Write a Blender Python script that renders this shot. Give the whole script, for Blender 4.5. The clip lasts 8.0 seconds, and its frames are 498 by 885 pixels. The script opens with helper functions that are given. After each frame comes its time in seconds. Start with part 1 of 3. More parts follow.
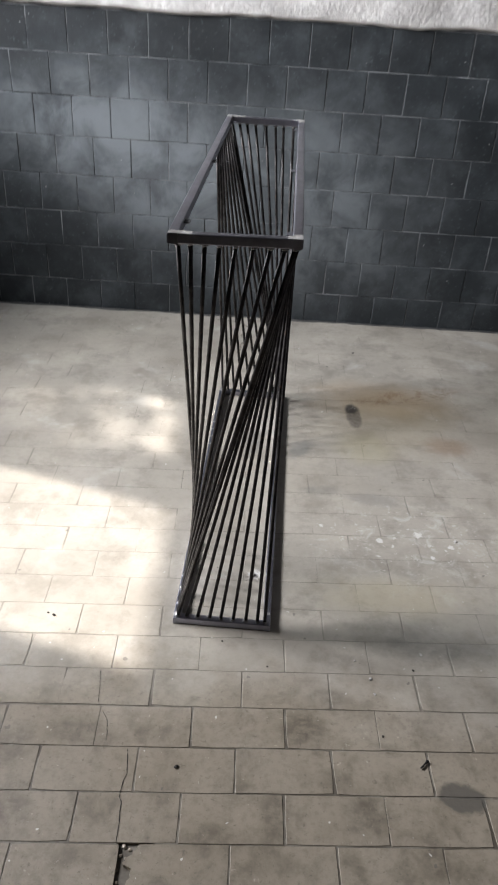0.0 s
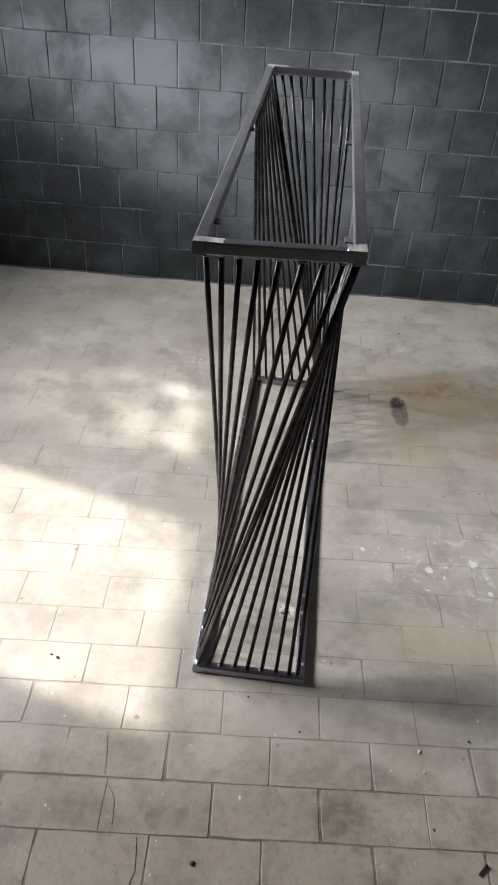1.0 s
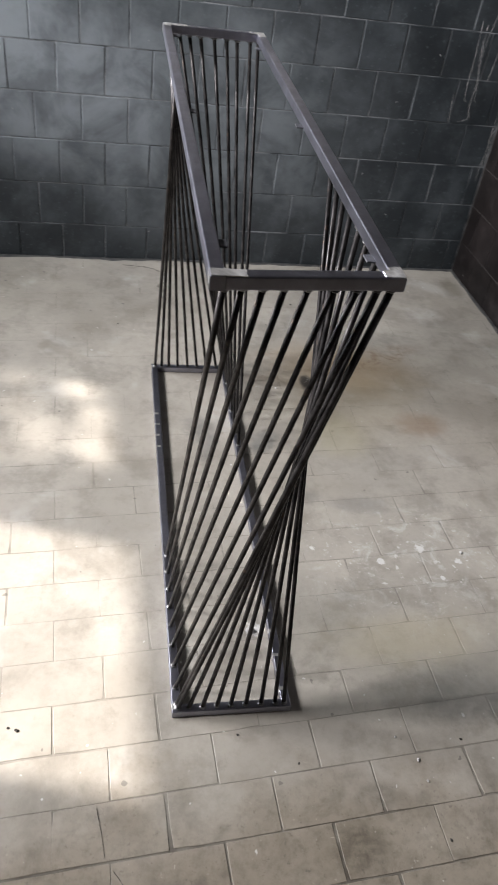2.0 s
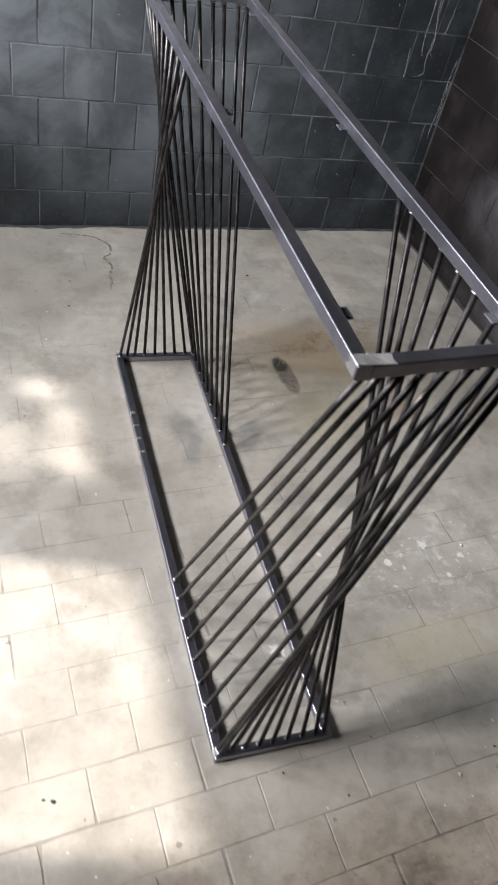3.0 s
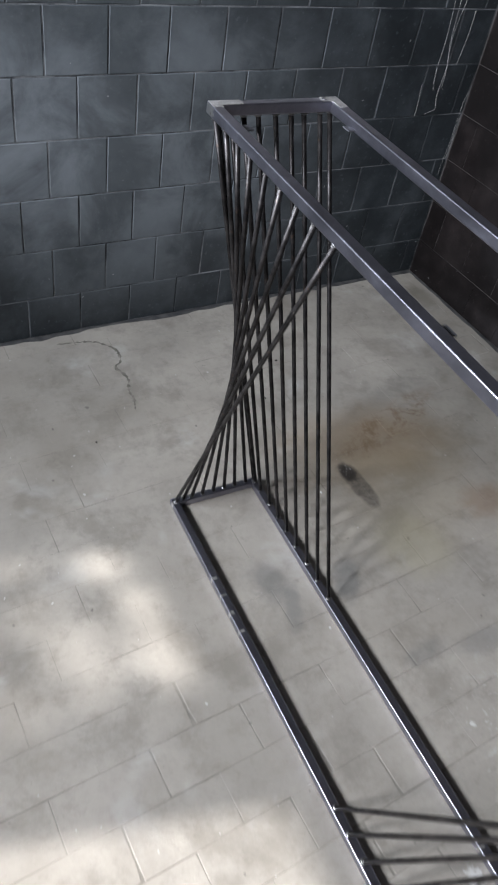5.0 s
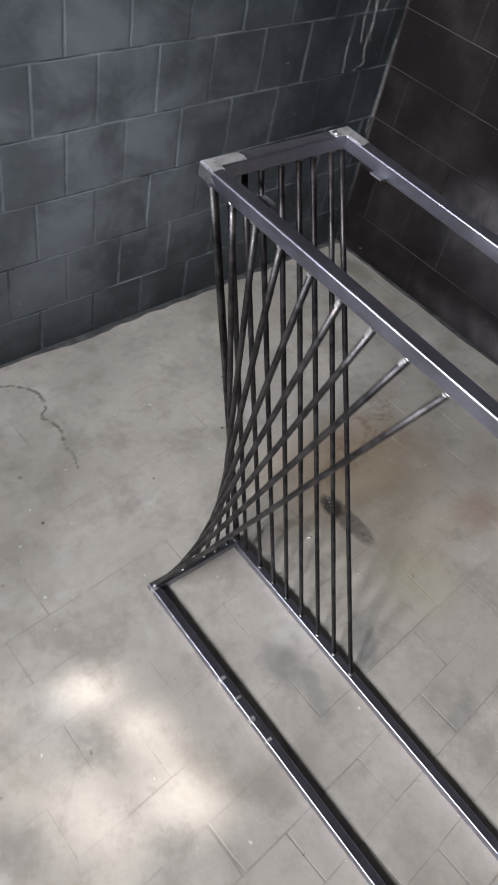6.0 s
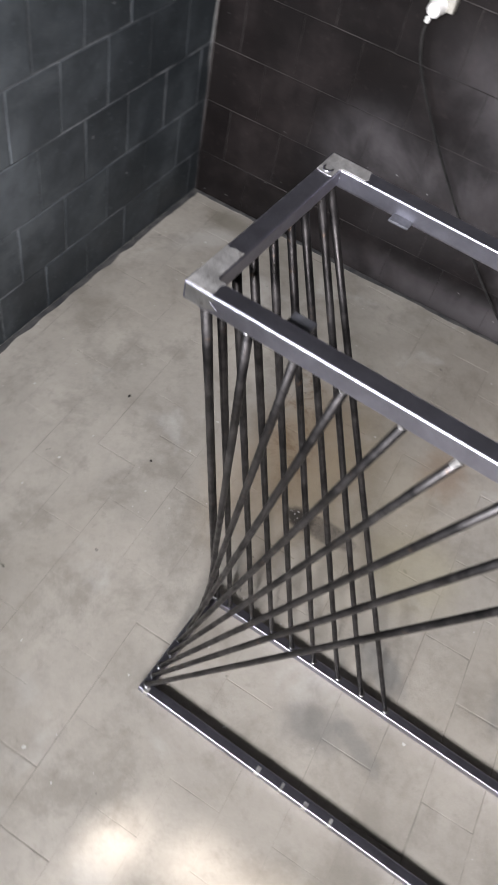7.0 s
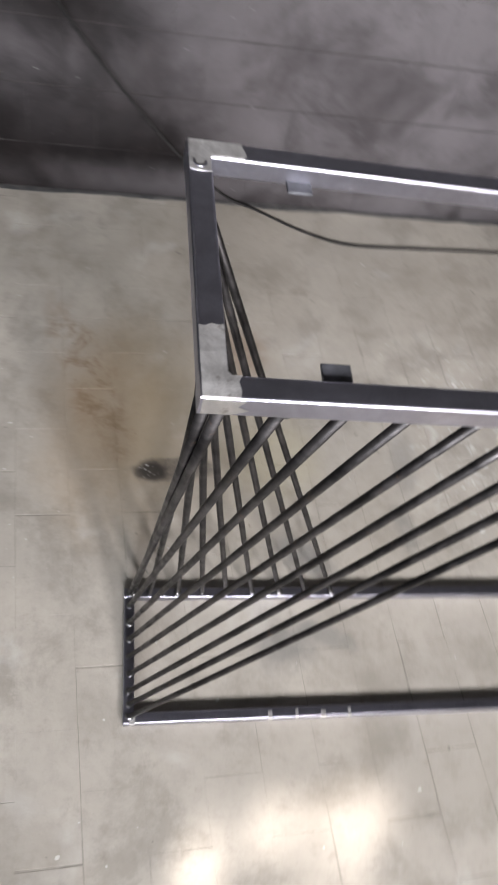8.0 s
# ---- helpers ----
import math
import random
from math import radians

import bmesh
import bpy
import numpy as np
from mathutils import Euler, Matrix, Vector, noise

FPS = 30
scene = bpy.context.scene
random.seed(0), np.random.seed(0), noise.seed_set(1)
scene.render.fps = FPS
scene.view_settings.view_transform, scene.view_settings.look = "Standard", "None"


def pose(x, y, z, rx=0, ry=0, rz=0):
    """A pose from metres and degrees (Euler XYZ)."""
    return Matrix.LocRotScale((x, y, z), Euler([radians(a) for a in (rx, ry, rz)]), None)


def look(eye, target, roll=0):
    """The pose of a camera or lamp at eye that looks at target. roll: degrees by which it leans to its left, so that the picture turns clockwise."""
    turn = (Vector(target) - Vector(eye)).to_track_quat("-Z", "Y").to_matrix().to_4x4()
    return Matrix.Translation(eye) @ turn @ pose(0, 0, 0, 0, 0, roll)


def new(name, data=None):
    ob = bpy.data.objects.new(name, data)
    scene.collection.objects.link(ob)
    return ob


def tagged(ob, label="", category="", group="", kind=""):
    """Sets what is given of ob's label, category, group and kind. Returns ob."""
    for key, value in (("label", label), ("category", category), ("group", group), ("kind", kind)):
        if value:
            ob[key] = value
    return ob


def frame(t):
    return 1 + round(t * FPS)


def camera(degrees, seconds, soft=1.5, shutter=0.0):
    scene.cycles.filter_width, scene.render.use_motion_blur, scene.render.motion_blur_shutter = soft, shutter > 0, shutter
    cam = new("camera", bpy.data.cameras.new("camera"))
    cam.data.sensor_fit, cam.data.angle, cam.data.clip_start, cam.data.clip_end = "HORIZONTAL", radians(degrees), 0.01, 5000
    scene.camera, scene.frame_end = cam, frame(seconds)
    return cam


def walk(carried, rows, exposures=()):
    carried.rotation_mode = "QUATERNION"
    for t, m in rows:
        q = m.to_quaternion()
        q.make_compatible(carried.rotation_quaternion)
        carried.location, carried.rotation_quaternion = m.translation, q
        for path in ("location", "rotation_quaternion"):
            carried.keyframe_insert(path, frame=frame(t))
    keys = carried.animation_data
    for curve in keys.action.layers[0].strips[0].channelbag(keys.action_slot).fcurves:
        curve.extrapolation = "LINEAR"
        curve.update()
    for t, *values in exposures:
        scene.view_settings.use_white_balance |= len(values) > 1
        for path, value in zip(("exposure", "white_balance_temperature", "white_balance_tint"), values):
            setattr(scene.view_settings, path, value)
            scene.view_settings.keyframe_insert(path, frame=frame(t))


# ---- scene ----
cam = camera(37.1, 8.0, soft=1.7, shutter=0.45)
PATH = [
    (0, (0.22, 0.306, 1.542), (0.171, 1.994, 0.471), 3.7),
    (0.5, (0.192, 0.478, 1.534), (0.13, 2.102, 0.369), 5.2),
    (1, (0.168, 0.674, 1.54), (0.065, 2.269, 0.337), 4.0),
    (1.5, (0.082, 0.807, 1.538), (0.081, 2.331, 0.244), 6.3),
    (1.7, (0.0, 0.851, 1.538), (0.15, 2.384, 0.263), 6.9),
    (2.8, (-0.377, 1.115, 1.573), (0.24, 2.457, 0.224), 15.7),
    (3, (-0.394, 1.204, 1.573), (0.25, 2.508, 0.201), 14.8),
    (3.5, (-0.502, 1.336, 1.591), (0.226, 2.586, 0.21), 14.5),
    (4, (-0.653, 1.484, 1.618), (0.196, 2.679, 0.257), 12.5),
    (4.5, (-0.706, 1.63, 1.612), (0.139, 2.825, 0.249), 12.4),
    (5, (-0.615, 1.893, 1.607), (0.195, 3.086, 0.222), 11.5),
    (5.2, (-0.594, 1.978, 1.605), (0.213, 3.15, 0.199), 11.5),
    (6.3, (-0.591, 2.582, 1.587), (0.515, 3.286, 0.077), 17.2),
    (6.5, (-0.566, 2.662, 1.564), (0.57, 3.269, 0.033), 18.3),
    (7, (-0.435, 2.874, 1.541), (0.71, 3.299, -0.043), 15.4),
    (7.5, (-0.361, 3.031, 1.525), (0.814, 3.084, -0.092), 18.1),
    (7.8, (-0.331, 3.134, 1.523), (0.815, 2.905, -0.101), 18.5),
    (8, (-0.299, 3.195, 1.511), (0.743, 2.789, -0.147), 19.9),
]
walk(cam, [(t, look(eye, target, roll)) for t, eye, target, roll in PATH], exposures=[(0.0, 1.95, 6850, 13), (1.5, 1.92, 6950, 14), (3.2, 1.93, 6800, 14), (4.0, 1.62, 6580, 13), (4.6, 1.55, 6400, 13), (5.2, 1.52, 6400, 13), (6.5, 1.86, 6800, 16), (7.2, 1.92, 6900, 16), (8.0, 2.02, 6950, 16)])

# ---- world and lights ----
world = bpy.data.worlds.new("sky")
scene.world = world
world.use_nodes = True
wn = world.node_tree
sky = wn.nodes.new("ShaderNodeTexSky")
sky.sky_type = "NISHITA"
sky.sun_disc = False
SUN_DIR = Vector((1.0, -0.27, -0.93)).normalized()
sky.sun_elevation = math.asin(-SUN_DIR.z)
sky.sun_rotation = math.atan2(-SUN_DIR.x, -SUN_DIR.y)
wn.nodes["Background"].inputs["Strength"].default_value = 0.1
wn.links.new(sky.outputs["Color"], wn.nodes["Background"].inputs["Color"])

sun = new("sun", bpy.data.lights.new("sun", "SUN"))
sun.data.energy = 2.45
sun.data.angle = radians(1.0)
sun.data.color = (1.0, 0.975, 0.94)
sun.matrix_world = look((0, 0, 0), SUN_DIR)

# ---- plan ----
ROOM = pose(1.474, 4.02, 0, 0, 0, 2.0)      # the room's north-east floor corner
WEST, SOUTH, TOP = -4.50, -5.6, 3.6         # room extents from that corner, ceiling height


def window_light(name, v, z, width, height, watts, colour, turn=-8):
    """Daylight that falls in through an opening of the west wall."""
    lamp = new(name, bpy.data.lights.new(name, "AREA"))
    lamp.data.shape = "RECTANGLE"
    lamp.data.size, lamp.data.size_y = width, height
    lamp.data.energy = watts
    lamp.data.spread = radians(110)
    lamp.data.color = colour
    lamp.matrix_world = ROOM @ pose(WEST + 0.03, v, z, 0, -87, turn)     # the sky's light falls downward
    return lamp


WIN_A = (-1.50, -0.745, 1.80, 2.84)         # v from, v to, sill, lintel
WIN_B = (-0.60, -0.02, 1.85, 2.81)
# unseen opening added for a lamp in line with the table's shadow
WIN_C = (-2.14, -1.58, 1.80, 2.84)
window_light("daylight", -1.13, 2.29, 0.80, 0.62, 27, (0.90, 0.94, 1.0))
window_light("daylight", -0.31, 2.25, 0.72, 0.36, 19, (0.80, 0.90, 1.0))
window_light("daylight", -1.86, 2.30, 0.80, 0.40, 30, (0.92, 0.95, 1.0), 0)

# ---- materials ----


class Nodes:
    """A small wrapper for building one node material."""

    def __init__(self, name, roughness=0.6, metallic=0.0):
        self.material = bpy.data.materials.new(name)
        self.material.use_nodes = True
        self.tree = self.material.node_tree
        self.shader = self.tree.nodes["Principled BSDF"]
        self.shader.inputs["Roughness"].default_value = roughness
        self.shader.inputs["Metallic"].default_value = metallic
        self.place = self.tree.nodes.new("ShaderNodeNewGeometry").outputs["Position"]

    def put(self, value, socket):
        if isinstance(value, (int, float)):
            socket.default_value = value
        elif isinstance(value, tuple):
            socket.default_value = (*value, 1.0) if len(value) == 3 and len(socket.default_value) == 4 else value
        else:
            self.tree.links.new(value, socket)

    def noise(self, scale, detail=4.0, rough=0.55, place=None, stretch=None, warp=0.0):
        place = place or self.place
        if stretch:
            m = self.tree.nodes.new("ShaderNodeMapping")
            m.inputs["Scale"].default_value = stretch
            self.put(place, m.inputs["Vector"])
            place = m.outputs["Vector"]
        n = self.tree.nodes.new("ShaderNodeTexNoise")
        n.inputs["Scale"].default_value, n.inputs["Detail"].default_value = scale, detail
        n.inputs["Roughness"].default_value, n.inputs["Distortion"].default_value = rough, warp
        self.put(place, n.inputs["Vector"])
        return n.outputs["Fac"]

    def ramp(self, value, low, high, a=0.0, b=1.0):
        n = self.tree.nodes.new("ShaderNodeMapRange")
        n.interpolation_type = "SMOOTHSTEP"
        for key, v in (("Value", value), ("From Min", low), ("From Max", high), ("To Min", a), ("To Max", b)):
            self.put(v, n.inputs[key])
        return n.outputs["Result"]

    def math(self, op, a, b=0.0):
        n = self.tree.nodes.new("ShaderNodeMath")
        n.operation = op
        self.put(a, n.inputs[0])
        self.put(b, n.inputs[1])
        return n.outputs[0]

    def mix(self, fac, a, b, blend="MIX"):
        n = self.tree.nodes.new("ShaderNodeMix")
        n.data_type, n.blend_type = "RGBA", blend
        self.put(fac, n.inputs["Factor"])
        self.put(a, n.inputs["A"]) if not isinstance(a, tuple) else self.put(a, n.inputs[6])
        if isinstance(a, tuple):
            n.inputs[6].default_value = (*a, 1.0)
        else:
            self.tree.links.new(a, n.inputs[6])
        if isinstance(b, tuple):
            n.inputs[7].default_value = (*b, 1.0)
        else:
            self.tree.links.new(b, n.inputs[7])
        return n.outputs[2]

    def spot(self, centre, size, turn=0.0, wobble=0.0, scale=12.0, edge=0.35):
        """A soft-edged blot: 1 inside, 0 outside, with an uneven outline."""
        m = self.tree.nodes.new("ShaderNodeMapping")
        m.vector_type = "TEXTURE"
        m.inputs["Location"].default_value = centre
        m.inputs["Rotation"].default_value = (0, 0, radians(turn))
        m.inputs["Scale"].default_value = size
        self.put(self.place, m.inputs["Vector"])
        n = self.tree.nodes.new("ShaderNodeVectorMath")
        n.operation = "LENGTH"
        self.put(m.outputs["Vector"], n.inputs[0])
        d = n.outputs["Value"]
        if wobble:
            w = self.math("SUBTRACT", self.noise(scale, 5.0, 0.65), 0.5)
            d = self.math("ADD", d, self.math("MULTIPLY", w, wobble))
        return self.ramp(d, 1.0 - edge, 1.0 + edge, 1.0, 0.0)

    def random(self):
        return self.tree.nodes.new("ShaderNodeObjectInfo").outputs["Random"]

    def bump(self, height, strength=0.3, distance=0.002):
        n = self.tree.nodes.new("ShaderNodeBump")
        n.inputs["Strength"].default_value, n.inputs["Distance"].default_value = strength, distance
        self.put(height, n.inputs["Height"])
        self.tree.links.new(n.outputs["Normal"], self.shader.inputs["Normal"])

    def colour(self, value):
        self.put(value, self.shader.inputs["Base Color"])

    def rough(self, value):
        self.put(value, self.shader.inputs["Roughness"])


def floor_material(name, base, joint=False):
    n = Nodes(name, 0.72)
    broad = n.noise(2.3, 5.0, 0.6)
    fine = n.noise(38.0, 6.0, 0.7)
    c = n.mix(n.ramp(broad, 0.35, 0.68), tuple(0.84 * k for k in base), tuple(1.10 * k for k in base))
    if not joint:
        c = n.mix(n.ramp(n.random(), 0.0, 1.0, 0.0, 0.22), c, tuple(0.72 * k for k in base))
    c = n.mix(n.ramp(fine, 0.42, 0.70, 0.0, 0.30), c, tuple(0.66 * k for k in base))
    # dirt patches, scuffs and light cement film
    c = n.mix(n.ramp(n.noise(6.0, 7.0, 0.70, warp=0.15), 0.46, 0.66, 0.0, 0.50), c, (0.15, 0.138, 0.117))
    c = n.mix(n.ramp(n.noise(1.1, 4.0, 0.6, warp=0.3), 0.44, 0.66, 0.0, 0.42), c, (0.20, 0.178, 0.145))
    c = n.mix(n.ramp(n.noise(17.0, 7.0, 0.74, warp=0.2), 0.55, 0.70, 0.0, 0.32), c, (0.15, 0.135, 0.112))
    c = n.mix(n.ramp(n.noise(4.1, 4.0, 0.6, warp=0.4), 0.58, 0.75, 0.0, 0.45), c, (0.46, 0.45, 0.43))
    # trodden-in brown dirt on the open floor
    trodden = n.ramp(n.spot((0.25, 0.30, 0), (2.6, 1.28, 1), 0, 0.35, 5.0, 0.16), 0.0, 1.0)
    if joint:
        c = n.mix(n.ramp(n.noise(9.0, 5.0, 0.65), 0.38, 0.60, 0.10, 0.60), c, (0.14, 0.128, 0.110))
        c = n.mix(n.math("MULTIPLY", trodden, n.ramp(n.noise(14.0, 4.0, 0.6), 0.35, 0.6, 0.45, 0.95)), c, (0.060, 0.050, 0.038))
    else:
        c = n.mix(n.math("MULTIPLY", trodden, 0.70), c, (0.172, 0.141, 0.102))
        mottle = n.ramp(n.noise(11.0, 6.0, 0.66, warp=0.3), 0.46, 0.72, 0.0, 0.7)
        c = n.mix(n.math("MULTIPLY", trodden, mottle), c, (0.085, 0.072, 0.053))
        grain = n.ramp(n.noise(52.0, 8.0, 0.72), 0.44, 0.68, 0.0, 0.38)
        c = n.mix(n.math("MULTIPLY", trodden, grain), c, (0.090, 0.076, 0.056))
        # greasy foot-worn stains; the last spot is shade of the table put into the colour
        for place, size, turn, strength in (((0.355, 1.465, 0), (0.050, 0.045, 1), 20, 0.7), ((0.305, 1.240, 0), (0.030, 0.05, 1), 0, 0.65), ((-0.16, 1.405, 0), (0.08, 0.035, 1), -10, 0.5), ((0.17, 1.170, 0), (0.08, 0.03, 1), 5, 0.5),
                                            ((-0.261, 1.19, 0), (0.04, 0.06, 1), 15, 0.55), ((0.505, 1.258, 0), (0.05, 0.055, 1), -20, 0.5), ((0.64, 1.177, 0), (0.03, 0.05, 1), 8, 0.6), ((-0.315, 1.349, 0), (0.05, 0.05, 1), 0, 0.5), ((0.424, 1.564, 0), (0.05, 0.025, 1), 6, 0.45), ((0.72, 1.74, 0), (0.12, 0.05, 1), 6, 0.3)):
            stain_or_shade = n.math("MULTIPLY", n.spot(place, size, turn, 1.3, 24.0, 0.55), n.ramp(n.noise(34.0, 6.0, 0.7), 0.34, 0.62, 0.25, 1.0))
            c = n.mix(n.math("MULTIPLY", stain_or_shade, strength), c, (0.062, 0.051, 0.037))
        speck = n.ramp(n.noise(75.0, 5.0, 0.7), 0.58, 0.68, 0.0, 0.5)
        c = n.mix(n.math("MULTIPLY", trodden, speck), c, (0.06, 0.05, 0.04))
        chalk = n.ramp(n.noise(48.0, 4.0, 0.7, warp=0.4), 0.66, 0.72, 0.0, 0.45)
        c = n.mix(n.math("MULTIPLY", trodden, chalk), c, (0.44, 0.40, 0.35))
    # paint and plaster flecks
    c = n.mix(n.ramp(n.noise(58.0, 2.0, 0.4), 0.755, 0.775, 0.0, 0.6), c, (0.60, 0.60, 0.58))
    c = n.mix(n.math("MULTIPLY", n.spot((0.70, 2.20, 0), (0.26, 0.17, 1), 0, 0.8, 6.0, 0.6), n.ramp(n.noise(42.0, 4.0, 0.6), 0.61, 0.68, 0.0, 0.6)), c, (0.60, 0.60, 0.58))
    c = n.mix(n.ramp(n.noise(34.0, 2.0, 0.4), 0.245, 0.23, 0.0, 0.55), c, (0.07, 0.065, 0.06))
    # yellow-brown rust bloom with a few darker veins, oil and damp blots
    bloom = n.spot((0.72, 3.15, 0), (0.26, 0.14, 1), -4, 1.1, 7.0, 0.75)
    c = n.mix(n.math("MULTIPLY", bloom, 0.58), c, (0.255, 0.172, 0.088))
    vein = n.math("MULTIPLY", n.spot((0.82, 3.215, 0), (0.24, 0.06, 1), 19, 1.0, 9.0, 0.5), n.ramp(n.noise(13.0, 7.0, 0.74, warp=0.45), 0.44, 0.62))
    c = n.mix(n.math("MULTIPLY", vein, 0.66), c, (0.135, 0.074, 0.032))
    c = n.mix(n.math("MULTIPLY", n.spot((0.68, 2.93, 0), (0.24, 0.18, 1), 10, 1.2, 10.0, 0.7), 0.28), c, (0.33, 0.275, 0.175))
    c = n.mix(n.math("MULTIPLY", n.spot((0.93, 2.82, 0), (0.08, 0.06, 1), 0, 1.8, 22.0, 0.6), 0.45), c, (0.23, 0.15, 0.095))
    c = n.mix(n.math("MULTIPLY", n.spot((0.62, 1.95, 0), (0.19, 0.07, 1), 3, 1.6, 9.0, 0.7), 0.30), c, (0.34, 0.29, 0.17))
    chalky = n.math("MULTIPLY", n.spot((0.70, 2.22, 0), (0.30, 0.20, 1), 0, 0.8, 6.0, 0.6), n.ramp(n.noise(15.0, 7.0, 0.75, warp=0.6), 0.50, 0.66, 0.0, 0.45))
    c = n.mix(chalky, c, (0.50, 0.50, 0.48))
    # grey smudges and the edge of a dried puddle; the last one paints the table's shadow
    for place, size, turn, strength in (((0.15, 2.785, 0), (0.045, 0.07, 1), 20, 0.55), ((0.165, 2.69, 0), (0.022, 0.06, 1), -25, 0.5), ((0.35, 2.725, 0), (0.035, 0.07, 1), -30, 0.6),
                                        ((0.425, 2.46, 0), (0.06, 0.025, 1), 10, 0.4), ((0.60, 2.43, 0), (0.09, 0.03, 1), -8, 0.4), ((0.72, 1.77, 0), (0.16, 0.06, 1), 2, 0.35)):
        c = n.mix(n.math("MULTIPLY", n.spot(place, size, turn, 1.5, 16.0, 0.5), strength), c, (0.135, 0.135, 0.13))
    c = n.mix(n.math("MULTIPLY", n.spot((0.613, 2.755, 0), (0.10, 0.10, 1), 0, 1.3, 12.0, 0.6), 0.32), c, (0.30, 0.275, 0.17))
    # pale dust worn out of the corner
    c = n.mix(n.math("MULTIPLY", n.spot((1.30, 3.83, 0), (0.12, 0.04, 1), -35, 1.6, 14.0, 0.7), 0.35), c, (0.47, 0.46, 0.44))
    c = n.mix(n.math("MULTIPLY", n.spot((1.405, 3.83, 0), (0.045, 0.09, 1), 0, 1.4, 18.0, 0.5), 0.55), c, (0.125, 0.112, 0.085))
    oil = n.spot((0.570, 3.008, 0), (0.031, 0.098, 1), 3, 0.55, 26.0, 0.22)
    c = n.mix(n.math("MULTIPLY", oil, n.ramp(n.noise(60.0, 5.0, 0.7), 0.30, 0.65, 0.80, 0.50)), c, (0.055, 0.047, 0.042))
    c = n.mix(n.math("MULTIPLY", n.spot((0.563, 3.065, 0), (0.026, 0.036, 1), 0, 1.1, 34.0, 0.4), 0.8), c, (0.022, 0.02, 0.019))
    c = n.mix(n.math("MULTIPLY", n.spot((0.567, 3.070, 0), (0.024, 0.02, 1), 0, 0.8, 20.0, 0.4), n.ramp(n.noise(120.0, 2.0, 0.5), 0.62, 0.68, 0.0, 0.8)), c, (0.50, 0.50, 0.48))
    damp = n.spot((0.720, 1.318, 0), (0.058, 0.035, 1), -8, 1.3, 26.0, 0.2)
    c = n.mix(n.math("MULTIPLY", damp, 0.8), c, (0.06, 0.056, 0.05))
    for place, size in (((0.74, 2.25, 0), 0.013), ((0.61, 2.205, 0), 0.010), ((0.42, 2.26, 0), 0.007), ((0.215, 1.995, 0), 0.020), ((0.775, 2.14, 0), 0.007), ((0.84, 2.20, 0), 0.009)):
        c = n.mix(n.math("MULTIPLY", n.spot(place, (size, size, 1), 0, 3.2, 95.0, 0.3), 0.7), c, (0.62, 0.62, 0.61))
    n.colour(c)
    n.rough(n.ramp(n.noise(3.2, 5.0, 0.6), 0.3, 0.7, 0.42, 0.62))
    n.bump(n.math("ADD", n.math("MULTIPLY", n.noise(90.0, 5.0, 0.65), 0.5), n.math("MULTIPLY", n.noise(14.0, 6.0, 0.62), 2.2)), 0.36, 0.0021)
    return n.material


def block_material(name, dark, dust, cloud, clouds, amount, gloss):
    n = Nodes(name, 0.55)
    c = n.mix(n.random(), tuple(0.82 * k for k in dark), tuple(1.15 * k for k in dark))
    c = n.mix(n.ramp(n.noise(5.0, 7.0, 0.68, warp=0.15), 0.42, 0.72, 0.0, amount), c, dust)
    c = n.mix(n.ramp(n.noise(2.7, 7.0, 0.70, warp=0.2), 0.46, 0.66, 0.0, 0.72), c, tuple(0.62 * k for k in dark))
    for centre, size, strength in clouds:
        drift = n.ramp(n.noise(4.2, 6.0, 0.62, warp=0.5), 0.36, 0.62, 0.35 * strength, strength)
        c = n.mix(n.math("MULTIPLY", n.spot(centre, size, 0, 0.9, 3.5, 0.75), drift), c, cloud)
    c = n.mix(n.ramp(n.noise(70.0, 3.0, 0.5), 0.62, 0.72, 0.0, 0.25), c, tuple(1.3 * k for k in dust))
    c = n.mix(n.ramp(n.noise(55.0, 2.0, 0.4), 0.785, 0.80, 0.0, 0.5), c, (0.45, 0.45, 0.45))
    n.colour(c)
    n.rough(n.ramp(n.noise(7.0, 5.0), 0.3, 0.7, 0.50, 0.74))
    n.shader.inputs["Specular IOR Level"].default_value = gloss
    n.bump(n.math("ADD", n.math("MULTIPLY", n.noise(110.0, 4.0, 0.6), 0.3), n.math("MULTIPLY", n.noise(9.0, 4.0, 0.5), 2.5)), 0.3, 0.0020)
    return n.material


def plain_rough(name, a, b, roughness=0.8, scale=9.0, relief=0.3, distance=0.002):
    n = Nodes(name, roughness)
    n.shader.inputs["Specular IOR Level"].default_value = 0.5 if roughness < 0.7 else 0.2
    n.colour(n.mix(n.ramp(n.noise(scale, 6.0, 0.65), 0.35, 0.68), a, b))
    n.bump(n.math("ADD", n.noise(scale * 7, 6.0, 0.7), n.noise(scale * 1.3, 3.0)), relief, distance)
    return n.material


def steel(name, dark, light, low, high, metallic=0.85, coat=0.0, rust=0.5):
    n = Nodes(name, 0.4, metallic)
    n.shader.inputs["Coat Weight"].default_value = coat
    n.shader.inputs["Coat Roughness"].default_value = 0.24
    streak = n.noise(26.0, 5.0, 0.6, stretch=(3.0, 0.35, 1.0))
    blot = n.noise(19.0, 7.0, 0.72, warp=0.5)
    c = n.mix(n.ramp(blot, 0.35, 0.70), dark, light)
    c = n.mix(n.ramp(n.noise(60.0, 4.0, 0.6), 0.62, 0.72, 0.0, rust), c, (0.10, 0.065, 0.045))
    n.colour(c)
    n.rough(n.ramp(streak, 0.3, 0.7, low, high))
    n.bump(n.noise(180.0, 4.0, 0.6), 0.12, 0.0006)
    return n.material


